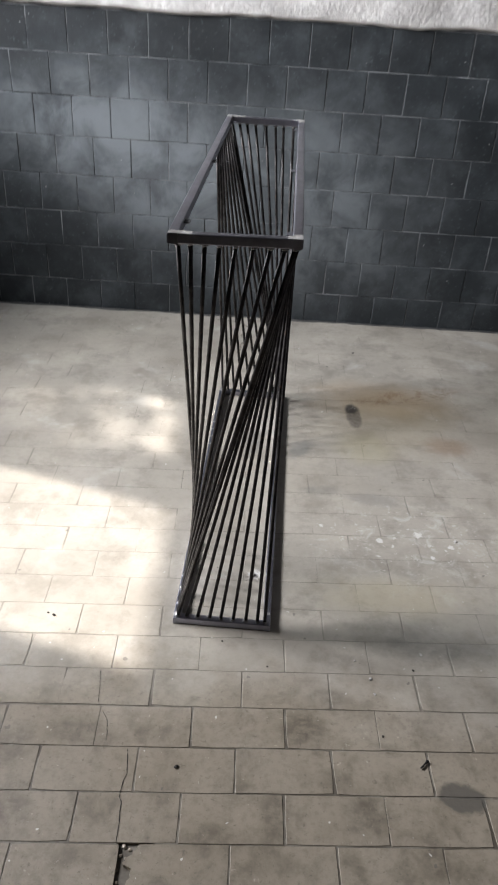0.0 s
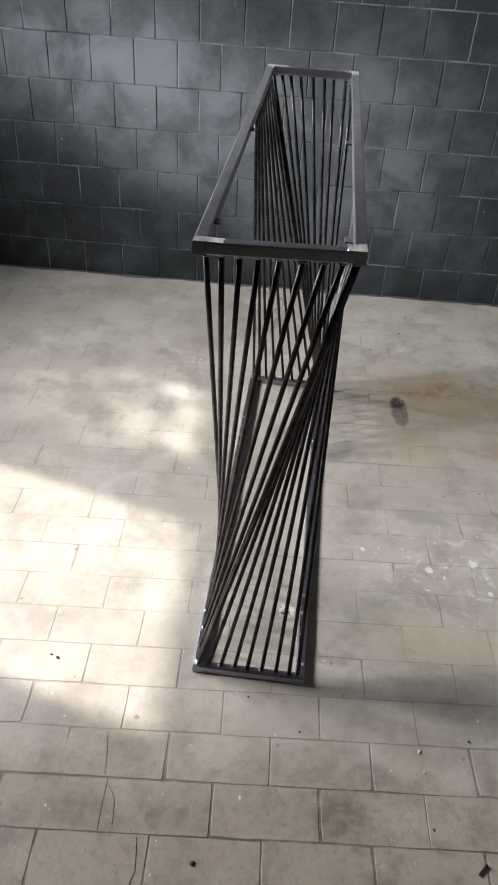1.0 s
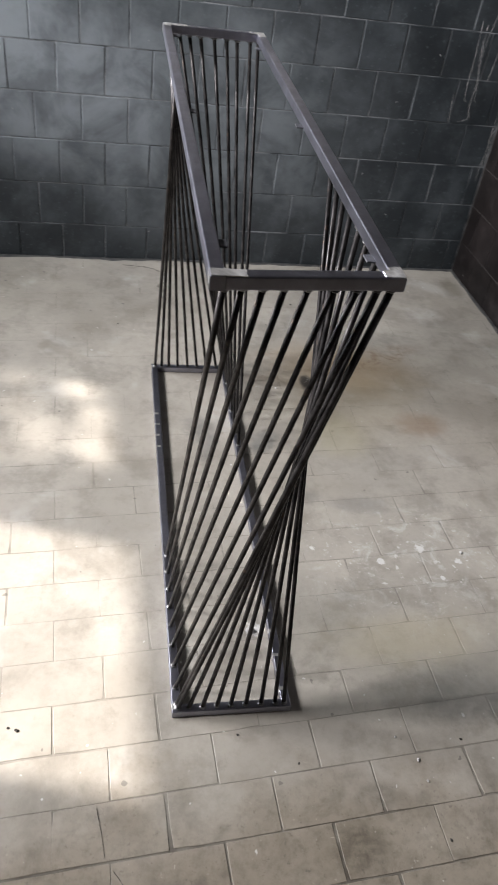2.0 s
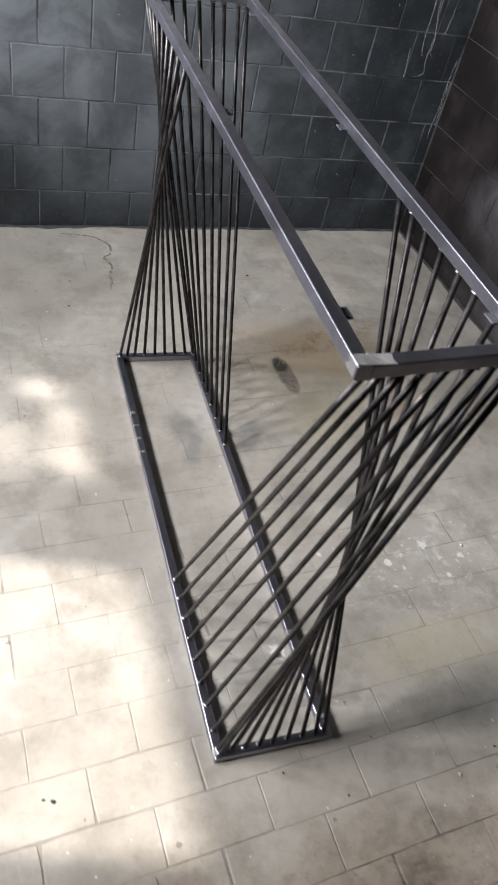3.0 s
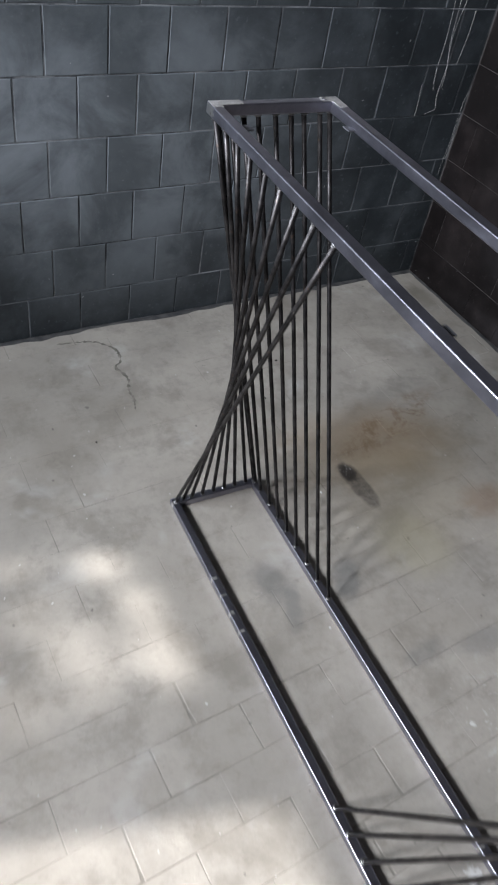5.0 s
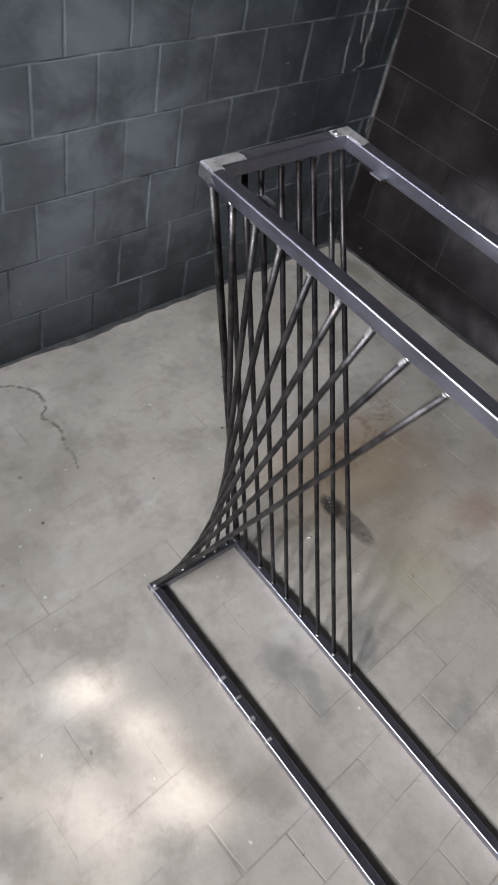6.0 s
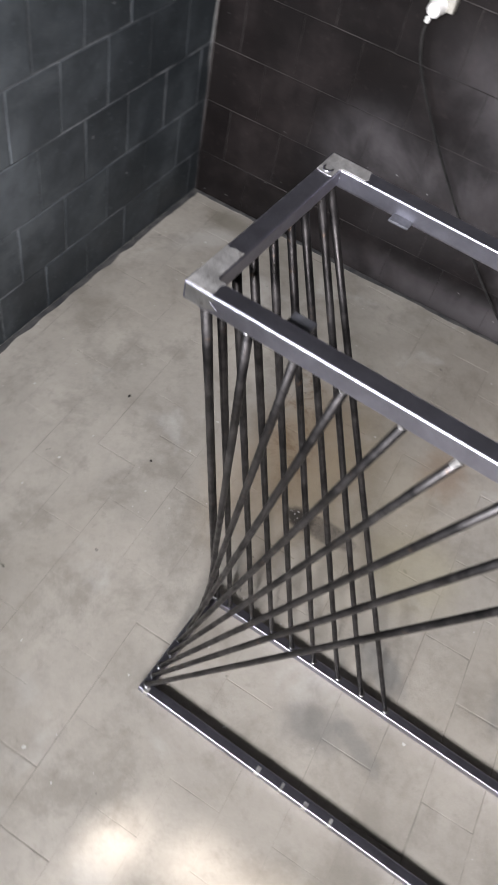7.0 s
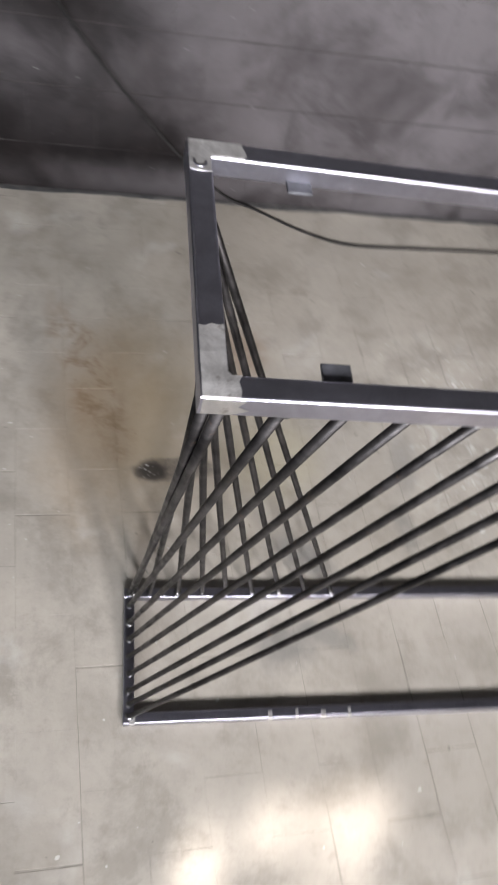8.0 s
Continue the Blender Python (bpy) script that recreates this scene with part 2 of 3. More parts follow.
M_TILE = floor_material("worn_cement_tile", (0.35, 0.325, 0.285))
M_BED = floor_material("cement_bed", (0.31, 0.288, 0.25), True)
M_BLOCK_N = block_material("dark_painted_block", (0.021, 0.0265, 0.031), (0.100, 0.116, 0.127), (0.205, 0.230, 0.250),
                           (((-0.72, 4.0, 0.88), (0.50, 1, 0.22), 0.85), ((-0.30, 4.0, 0.68), (0.45, 1, 0.25), 0.8), ((0.28, 4.0, 0.58), (0.52, 1, 0.40), 0.65), ((0.48, 4.0, 0.92), (0.22, 1, 0.10), 0.15)), 0.42, 0.4)
# the east blocks and mortar are far darker than the north wall's
M_BLOCK_E = block_material("near_black_painted_block", (0.0056, 0.0044, 0.0043), (0.027, 0.0215, 0.021), (0.112, 0.104, 0.109),
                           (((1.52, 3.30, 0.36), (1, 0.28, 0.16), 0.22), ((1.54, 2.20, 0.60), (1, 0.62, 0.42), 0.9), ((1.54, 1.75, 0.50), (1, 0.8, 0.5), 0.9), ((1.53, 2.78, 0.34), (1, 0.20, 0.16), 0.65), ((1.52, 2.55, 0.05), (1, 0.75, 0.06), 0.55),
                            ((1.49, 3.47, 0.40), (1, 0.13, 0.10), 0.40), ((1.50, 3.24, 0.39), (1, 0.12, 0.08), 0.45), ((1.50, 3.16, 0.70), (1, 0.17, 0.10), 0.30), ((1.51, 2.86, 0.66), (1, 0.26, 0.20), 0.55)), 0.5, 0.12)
M_MORTAR_N = plain_rough("dusty_mortar", (0.035, 0.039, 0.043), (0.225, 0.237, 0.250), 0.85, 7.0)
M_MORTAR_E = plain_rough("dark_mortar", (0.005, 0.0042, 0.0042), (0.06, 0.054, 0.052), 0.85, 3.0)
M_PLASTER = plain_rough("rough_white_plaster", (0.45, 0.44, 0.435), (0.68, 0.67, 0.66), 0.85, 7.0, 0.8, 0.01)
M_RENDER = plain_rough("dark_render", (0.016, 0.0155, 0.0155), (0.034, 0.033, 0.032), 0.85, 3.0)
M_TUBE = steel("mill_scale_steel", (0.28, 0.28, 0.325), (0.36, 0.36, 0.425), 0.30, 0.37, 1.0, 0.0, 0.03)
M_ROD = steel("dark_rod_steel", (0.013, 0.0123, 0.0127), (0.062, 0.058, 0.058), 0.36, 0.56, 0.85)
M_TAB = plain_rough("oxidised_flat_steel", (0.022, 0.023, 0.027), (0.060, 0.062, 0.072), 0.6, 45.0, 0.15)
M_GROUND = steel("ground_bright_steel", (0.46, 0.45, 0.44), (0.90, 0.89, 0.88), 0.30, 0.56, 0.85)
M_BARE = steel("bare_brushed_steel", (0.42, 0.42, 0.42), (0.62, 0.61, 0.60), 0.30, 0.46, 1.0)
M_WELD = steel("weld_bead", (0.15, 0.15, 0.155), (0.40, 0.40, 0.40), 0.28, 0.45, 1.0)
M_PLASTIC = plain_rough("white_plastic", (0.70, 0.69, 0.67), (0.78, 0.77, 0.75), 0.4, 12.0, 0.05)
M_CABLE = plain_rough("black_cable_rubber", (0.009, 0.009, 0.009), (0.022, 0.021, 0.020), 0.75, 30.0, 0.1)
M_STRING = plain_rough("grey_string", (0.20, 0.195, 0.19), (0.42, 0.41, 0.40), 0.8, 60.0, 0.1)
M_FRAME = plain_rough("window_frame_paint", (0.10, 0.10, 0.10), (0.16, 0.155, 0.15), 0.6, 20.0, 0.2)

# ---- mesh helpers ----


def mesh_of(name, bm, material, smooth=False):
    data = bpy.data.meshes.new(name)
    bm.normal_update()
    bm.to_mesh(data)
    bm.free()
    for m in material if isinstance(material, (list, tuple)) else [material]:
        data.materials.append(m)
    if smooth:
        data.polygons.foreach_set("use_smooth", [True] * len(data.polygons))
    return data


def part(name, bm, material, parent, label="", smooth=False):
    ob = new(name, mesh_of(name, bm, material, smooth))
    ob.parent = parent
    if label:
        ob["label"] = label
    return ob


def box(bm, lo, hi, bevel=0.0):
    """An axis-aligned box between two corners, with its edges eased."""
    made = bmesh.ops.create_cube(bm, size=1.0)
    size = [b - a for a, b in zip(lo, hi)]
    for v in made["verts"]:
        v.co = Vector([a + (c + 0.5) * s for a, c, s in zip(lo, v.co, size)])
    if bevel:
        edges = list({e for v in made["verts"] for e in v.link_edges})
        bmesh.ops.bevel(bm, geom=edges, offset=bevel, segments=2, profile=0.5, affect="EDGES")
    return bm


def tube_along(bm, points, radius, sides=8, cap=True):
    """A round bar or cable through the given points."""
    pts = [Vector(p) for p in points]
    rings = []
    up = Vector((0, 0, 1))
    for i, p in enumerate(pts):
        d = (pts[min(i + 1, len(pts) - 1)] - pts[max(i - 1, 0)]).normalized()
        side = d.cross(up if abs(d.z) < 0.95 else Vector((1, 0, 0))).normalized()
        other = side.cross(d)
        r = radius[i] if isinstance(radius, (list, tuple)) else radius
        rings.append([bm.verts.new(p + r * (math.cos(a) * side + math.sin(a) * other)) for a in [2 * math.pi * k / sides for k in range(sides)]])
    for a, b in zip(rings, rings[1:]):
        for k in range(sides):
            bm.faces.new((a[k], a[(k + 1) % sides], b[(k + 1) % sides], b[k]))
    if cap:
        bm.faces.new(rings[0][::-1])
        bm.faces.new(rings[-1])
    return bm


def smooth_line(points, steps=8):
    """A Catmull-Rom line through the points."""
    p = [Vector(q) for q in points]
    p = [2 * p[0] - p[1], *p, 2 * p[-1] - p[-2]]
    out = []
    for i in range(1, len(p) - 2):
        for k in range(steps):
            t = k / steps
            out.append(0.5 * (2 * p[i] + (p[i + 1] - p[i - 1]) * t + (2 * p[i - 1] - 5 * p[i] + 4 * p[i + 1] - p[i + 2]) * t * t + (3 * p[i] - p[i - 1] - 3 * p[i + 1] + p[i + 2]) * t ** 3))
    return out + [p[-2]]


# ---- room shell ----
def shell(name, lo, hi, material, label, category):
    ob = part(name, box(bmesh.new(), lo, hi), material, None)
    ob.matrix_world = ROOM
    return tagged(ob, label, category, kind="structure")


PIT = (-1.597, -1.520, -2.940, -2.815)      # where a tile has broken away


def floor_bed():
    bm = bmesh.new()
    u0, u1, v0, v1 = PIT
    z0, z1 = -0.15, -0.0013
    for lo, hi in (((WEST - 0.2, SOUTH - 0.2), (u0, 0.2)), ((u1, SOUTH - 0.2), (0.2, 0.2)), ((u0, SOUTH - 0.2), (u1, v0)), ((u0, v1), (u1, 0.2))):
        box(bm, (*lo, z0), (*hi, z1))
    box(bm, (u0, v0, z0), (u1, v1, -0.007))
    ob = part("floor", bm, M_BED, None)
    ob.matrix_world = ROOM
    return tagged(ob, "worn grey cement tile floor with stains and paint flecks", "floor", kind="structure")


floor = floor_bed()
wall_north = shell("wall_north", (WEST - 0.2, 0.0058, -0.005), (0.2, 0.2, 1.64), M_MORTAR_N, "dark painted block wall with pale mortar joints", "wall")
wall_east = shell("wall_east", (0.0058, SOUTH - 0.2, -0.005), (0.2, 0.0058, 1.345), M_MORTAR_E, "near-black painted block wall with grey overspray clouds", "wall")
shell("wall_north_upper", (WEST - 0.2, 0.0, 1.64), (0.2, 0.2, TOP), M_RENDER, "plain dark rendered upper wall", "wall")
shell("wall_east_upper", (0.0, SOUTH - 0.2, 1.345), (0.2, 0.0, TOP), M_RENDER, "plain dark rendered upper wall", "wall")
wall_south = shell("wall_south", (WEST - 0.2, SOUTH - 0.2, -0.005), (0.008, SOUTH, TOP), M_RENDER, "plain dark rendered wall", "wall")
ceiling = shell("ceiling", (WEST - 0.2, SOUTH - 0.2, TOP), (0.2, 0.2, TOP + 0.15), M_RENDER, "plain dark rendered ceiling slab", "ceiling")


def wall_with_windows():
    bm = bmesh.new()
    a, b = WEST - 0.15, WEST
    spans = [(SOUTH, WIN_C[0]), (WIN_C[1], WIN_A[0]), (WIN_A[1], WIN_B[0]), (WIN_B[1], 0.008)]
    for v0, v1 in spans:
        box(bm, (a, v0, -0.005), (b, v1, TOP))
    for v0, v1, sill, lintel in (WIN_A, WIN_B, WIN_C):
        box(bm, (a, v0, -0.005), (b, v1, sill))
        box(bm, (a, v0, lintel), (b, v1, TOP))
    ob = part("wall_west", bm, M_RENDER, None)
    ob.matrix_world = ROOM
    return tagged(ob, "plain dark rendered wall with three high window openings", "wall", kind="structure")


wall_west = wall_with_windows()


# ---- the welded steel table frame ----
TUBE, ROD = 0.021, 0.0049
X0, X1, Y0, Y1 = -0.002, 0.269, 1.769, 3.125           # outer edges of the bottom frame
TX0, TX1, TY1 = -0.0125, 0.2605, 3.127                # outer edges of the top frame
TY0L, TY0R = 1.763, 1.781                           # its near end is a little out of square
HIGH, RISE, DEEP = 1.1022, 0.0114, 0.0215            # height of the top at mid-length, its rise along y, depth of the top tube


def top_at(y):
    """Height of the top frame's upper face, which stands a little higher at the far end."""
    return HIGH + RISE * (y - 2.445)


# where the nine rods of each fan meet the rails
NEAR_TOP = (0.245, 0.225, 0.196, 0.162, 0.125, 0.092, 0.062, 0.033, 0.008)
FAR_TOP = (0.007, 0.033, 0.059, 0.089, 0.126, 0.160, 0.188, 0.224, 0.246)
NEAR_BOTTOM = (0.011, 0.036, 0.066, 0.099, 0.130, 0.165, 0.200, 0.232, 0.253)
FAR_BOTTOM = (0.257, 0.230, 0.194, 0.160, 0.126, 0.091, 0.059, 0.034, 0.011)
LEFT_BOTTOM = (1.788, 1.830, 1.888, 1.944, 2.001, 2.057, 2.112, 2.168, 2.224)
RIGHT_BOTTOM = (3.106, 3.072, 3.014, 2.962, 2.911, 2.855, 2.794, 2.737, 2.678)
LEFT_TOP = (3.108, 3.063, 3.014, 2.963, 2.904, 2.849, 2.793, 2.737, 2.676)
RIGHT_TOP = (1.796, 1.836, 1.883, 1.938, 1.988, 2.047, 2.101, 2.151, 2.203)


def rail_mesh(length, depth):
    """A rectangular tube along y with rounded edges."""
    h = TUBE / 2
    bm = bmesh.new()
    box(bm, (-h, 0, -depth / 2), (h, length, depth / 2))
    along = [e for e in bm.edges if abs((e.verts[0].co - e.verts[1].co).y) > 0.5 * length]
    bmesh.ops.bevel(bm, geom=along, offset=0.0030, segments=6, profile=0.5, affect="EDGES")
    # the rolled corners shade round, the four faces and the ends stay flat
    for face in bm.faces:
        face.smooth = len(face.verts) == 4 and face.calc_area() < 0.25 * length * TUBE
    for e in bm.edges:
        if len(e.link_faces) == 2 and not all(q.smooth for q in e.link_faces):
            e.smooth = False
    return bm


def build_frame():
    base = new("table_frame")
    base.matrix_world = pose((X0 + X1) / 2, (Y0 + Y1) / 2, 0)
    shift = Matrix.Translation((-(X0 + X1) / 2, -(Y0 + Y1) / 2, 0))
    tagged(base, "tall narrow unpainted steel table frame with twisted fans of rods", "table frame")
    h = TUBE / 2

    def rail(name, a, b, depth):
        a, b = Vector(a), Vector(b)
        ob = part(name, rail_mesh((b - a).length, depth), M_TUBE, base)
        turn = Matrix.Rotation(math.atan2(-(b - a).x, (b - a).y), 4, "Z") @ Matrix.Rotation(math.atan2((b - a).z, (b - a).xy.length), 4, "X")
        ob.matrix_local = shift @ Matrix.Translation(a) @ turn

    for name, x0, x1, left, right, far, level, depth in (("bottom_rail", X0, X1, Y0, Y0, Y1, lambda y: h, TUBE), ("top_rail", TX0, TX1, TY0L, TY0R, TY1, lambda y: top_at(y) - DEEP / 2, DEEP)):
        rail(name, (x0 + h, left, level(left)), (x0 + h, far, level(far)), depth)
        rail(name, (x1 - h, right, level(right)), (x1 - h, far, level(far)), depth)
        rail(name, (x0 + TUBE, left + h, level(left)), (x1 - TUBE, right + h, level(right)), depth)
        rail(name, (x0 + TUBE, far - h, level(far)), (x1 - TUBE, far - h, level(far)), depth)

    bead = bmesh.new()
    bmesh.ops.create_icosphere(bead, subdivisions=2, radius=1.0)
    for v in bead.verts:
        v.co *= 1.0 + 0.22 * noise.noise(v.co * 2.3)
        v.co.z *= 0.55
    bead = mesh_of("weld_bead", bead, M_WELD, True)

    def rod(a, b, ground=0.0):
        a, b = Vector(a), Vector(b)
        bm = bmesh.new()
        tube_along(bm, [a.lerp(b, k / 6) for k in range(7)], ROD, 10)
        ob = part("rod", bm, M_ROD, base, smooth=True)
        ob.matrix_local = shift
        if ground:
            d = (a - b).normalized()
            # ground on the outer face only
            face, across = Vector((-0.85, 0.52, 0.1)), d.cross(Vector((-0.85, 0.52, 0.1))).normalized()
            face = across.cross(d)
            sleeve, rows = bmesh.new(), []
            for along, reach in ((0.004, 0.7), (ground * 0.35, 0.85), (ground * 0.75, 0.6), (ground, 0.25)):
                rows.append([sleeve.verts.new(b + d * along + (ROD + 0.00025) * (math.cos(q * reach) * face + math.sin(q * reach) * across)) for q in (-1, -0.5, 0, 0.5, 1)])
            for lower, upper in zip(rows, rows[1:]):
                for q in range(4):
                    sleeve.faces.new((lower[q], lower[q + 1], upper[q + 1], upper[q]))
            part("ground_end", sleeve, M_GROUND, ob, "bright ground rod end", smooth=True)
        for p, s in ((a, 1.0), (b, -1.0)):
            w = new("weld_bead", bead)
            w.parent = ob
            k = random.uniform(0.85, 1.25)
            w.matrix_local = Matrix.Translation(p + Vector((random.uniform(-0.001, 0.001), random.uniform(-0.001, 0.001), 0.0015 * s))) @ Matrix.Rotation(random.uniform(0, 6.28), 4, "Z") @ Matrix.Diagonal((0.0078 * k, 0.0068 * k, 0.0068, 1))

    low = TUBE + 0.001

    def high(y):
        return top_at(y) - DEEP - 0.001

    for k in range(9):
        near_y = TY0L + (TY0R - TY0L) * (NEAR_TOP[k] - TX0) / (TX1 - TX0) + h
        rod((X0 + h, LEFT_BOTTOM[k], low), (NEAR_TOP[k], near_y, high(near_y)))
        rod((NEAR_BOTTOM[k], Y0 + h, low), (TX1 - h, RIGHT_TOP[k], high(RIGHT_TOP[k])))
        rod((X1 - h, RIGHT_BOTTOM[k], low), (FAR_TOP[k], TY1 - h, high(TY1)))
        rod((FAR_BOTTOM[k], Y1 - h, low), (TX0 + h, LEFT_TOP[k], high(LEFT_TOP[k])), (0.0, 0.0, 0.0, 0.007, 0.009, 0.018, 0.022, 0.020, 0.010)[k])

    # ground-off corner joints of the top frame, laid a hair proud of the tube
    for cx, cy, sx, sy, along_x, along_y in ((TX0, TY1, 1, -1, 0.064, 0.028), (TX1, TY1, -1, -1, 0.040, 0.050), (TX0, TY0L, 1, 1, 0.05, 0.02), (TX1, TY0R, -1, 1, 0.03, 0.03)):
        # an L of bare metal with scratched, uneven ends
        e, w = 0.0012, TUBE - 0.0012
        jag = [random.uniform(-0.0018, 0.0018) for k in range(10)]
        ring = [(e, e)] + [(along_x + jag[k], e + (w - e) * k / 4) for k in range(5)] + [(w + 0.003, w), (w, w + 0.003)]
        ring += [(w - (w - e) * k / 4, along_y + jag[5 + k]) for k in range(5)]
        bm = bmesh.new()
        top = [bm.verts.new((cx + sx * x, cy + sy * y, top_at(cy + sy * y) + 0.0006)) for x, y in ring]
        low = [bm.verts.new((v.co.x, v.co.y, v.co.z - 0.0014)) for v in top]
        bm.faces.new(top)
        for k in range(len(top)):
            bm.faces.new((top[k], top[(k + 1) % len(top)], low[(k + 1) % len(top)], low[k]))
        bmesh.ops.recalc_face_normals(bm, faces=bm.faces)
        ob = part("ground_corner", bm, M_GROUND, base, "bright ground steel corner")
        ob.matrix_local = shift
        # the same grinding carried round onto the outer side
        bm = bmesh.new()
        out = cx - sx * 0.0005
        side = [(0.0, 0.002), (along_y * 1.1 + jag[0], 0.003), (along_y * 0.9, 0.009), (along_y * 1.2 + jag[3], 0.014), (along_y * 0.8, DEEP - 0.003), (0.0, DEEP - 0.003)]
        face = [bm.verts.new((out, cy + sy * (0.002 + y), top_at(cy) - z)) for y, z in side]
        back = [bm.verts.new((out + sx * 0.0012, v.co.y, v.co.z)) for v in face]
        bm.faces.new(face)
        for k in range(len(face)):
            bm.faces.new((face[k], face[(k + 1) % len(face)], back[(k + 1) % len(face)], back[k]))
        bmesh.ops.recalc_face_normals(bm, faces=bm.faces)
        ob = part("ground_side", bm, M_BARE, base, "bright ground steel side")
        ob.matrix_local = shift
    # a ring of weld left on one ground corner
    bm = bmesh.new()
    ring = [Vector((TX1 - 0.031 + 0.0058 * math.cos(a), TY1 - 0.0105 + 0.0052 * math.sin(a), top_at(TY1) + 0.0007)) for a in [1.2 + 0.45 * k for k in range(9)]]
    tube_along(bm, ring, 0.0011, 6)
    part("weld_ring", bm, M_TUBE, base, "dark open ring of weld", smooth=True).matrix_local = shift
    # ground spots left along two bottom rails
    for x, spots in ((X0 + h, ((2.838, 0.0044), (2.783, 0.0030), (2.728, 0.0050), (2.673, 0.0034), (3.108, 0.0060), (1.784, 0.0070))), (X1 - h, ((1.815, 0.0045), (1.905, 0.0038), (1.975, 0.0050), (2.035, 0.0036)))):
        for y, w in spots:
            ob = part("ground_spot", box(bmesh.new(), (x - h - 0.0004, y - w, 0.006), (x + h * random.uniform(0.1, 0.8), y + w, TUBE + 0.0005), 0.0004), M_GROUND, base, "bright ground weld spot")
            ob.matrix_local = shift
    # fixing tabs under the top rails
    for x, s in ((TX0 + TUBE, 1), (TX1 - TUBE, -1)):
        for y in (1.868, 2.435, 3.025):
            xs = sorted((x - s * 0.004, x + s * ((0.019 if y > 3.0 else 0.013) if s > 0 else 0.014)))
            z = top_at(y) - (0.008 if s > 0 else 0.019)
            bm = box(bmesh.new(), (xs[0], y - 0.0115, z), (xs[1], y + 0.0115, z + 0.0030), 0.0009)
            ob = part("fixing_tab", bm, M_TAB, base, "small welded flat steel tab")
            ob.matrix_local = shift
    return base


table_frame = build_frame()

# ---- wall plaster above the blocks ----
BAND = 1.66


def plaster_band():
    bm = bmesh.new()
    n, rows = 90, 14
    grid = []
    for j in range(rows + 1):
        line = []
        for i in range(n + 1):
            u = WEST + (0.0 - WEST) * i / n
            low = 1.375 + 0.018 * noise.noise((u * 3.1, 2.0, 0)) + 0.007 * noise.noise((u * 14.0, 5.0, 0))
            z = low + (BAND - low) * (j / rows) ** 1.4
            d = -0.022 + 0.006 * noise.noise((u * 6, z * 6, 1.0)) if 0 < j < rows else -0.004 if j == 0 else 0.0056
            line.append(bm.verts.new((u, d, z)))
        grid.append(line)
    for a, b in zip(grid, grid[1:]):
        for i in range(n):
            bm.faces.new((a[i], a[i + 1], b[i + 1], b[i]))
    back = [bm.verts.new((v.co.x, 0.008, v.co.z - 0.004)) for v in grid[0]]
    for i in range(n):
        bm.faces.new((back[i], back[i + 1], grid[0][i + 1], grid[0][i]))
    ob = part("trim", bm, M_PLASTER, None, smooth=True)
    ob.matrix_world = ROOM
    return tagged(ob, "rough white plaster band along the upper wall", "plaster", kind="structure")


plaster_band()

# ---- floor tiles and wall blocks ----
def piece_mesh(name, w, d, thick, ease, material, slope=0.0):
    """A flat piece with eased upper edges, its face up, its origin at the face's middle."""
    bm = bmesh.new()
    rings = [[(-w / 2, -d / 2), (w / 2, -d / 2), (w / 2, d / 2), (-w / 2, d / 2)]]
    low = [bm.verts.new((x, y, -thick)) for x, y in rings[0]]
    mid = [bm.verts.new((x, y, -ease)) for x, y in rings[0]]
    top = [bm.verts.new((x - math.copysign(ease, x), y - math.copysign(ease, y), 0)) for x, y in rings[0]]
    for v in bm.verts:
        v.co.y += slope * v.co.x
    for a, b in ((low, mid), (mid, top)):
        for k in range(4):
            bm.faces.new((a[k], a[(k + 1) % 4], b[(k + 1) % 4], b[k]))
    bm.faces.new(top)
    return mesh_of(name, bm, material)


def lay(name, data, parent, m):
    ob = new(name, data)
    ob.parent = parent
    ob.matrix_local = m
    return ob


def join_pieces(name, data, parent, places, material, label):
    bm = bmesh.new()
    for m in places:
        tmp = bmesh.new()
        tmp.from_mesh(data)
        tmp.transform(m)
        other = bpy.data.meshes.new("tmp")
        tmp.to_mesh(other)
        tmp.free()
        bm.from_mesh(other)
        bpy.data.meshes.remove(other)
    ob = part(name, bm, material, parent, label)
    ob["kind"] = "stuff"
    return ob


TILE_W, TILE_D, SLOPE, LEAN = 0.2255, 0.1142, 0.045, 0.022


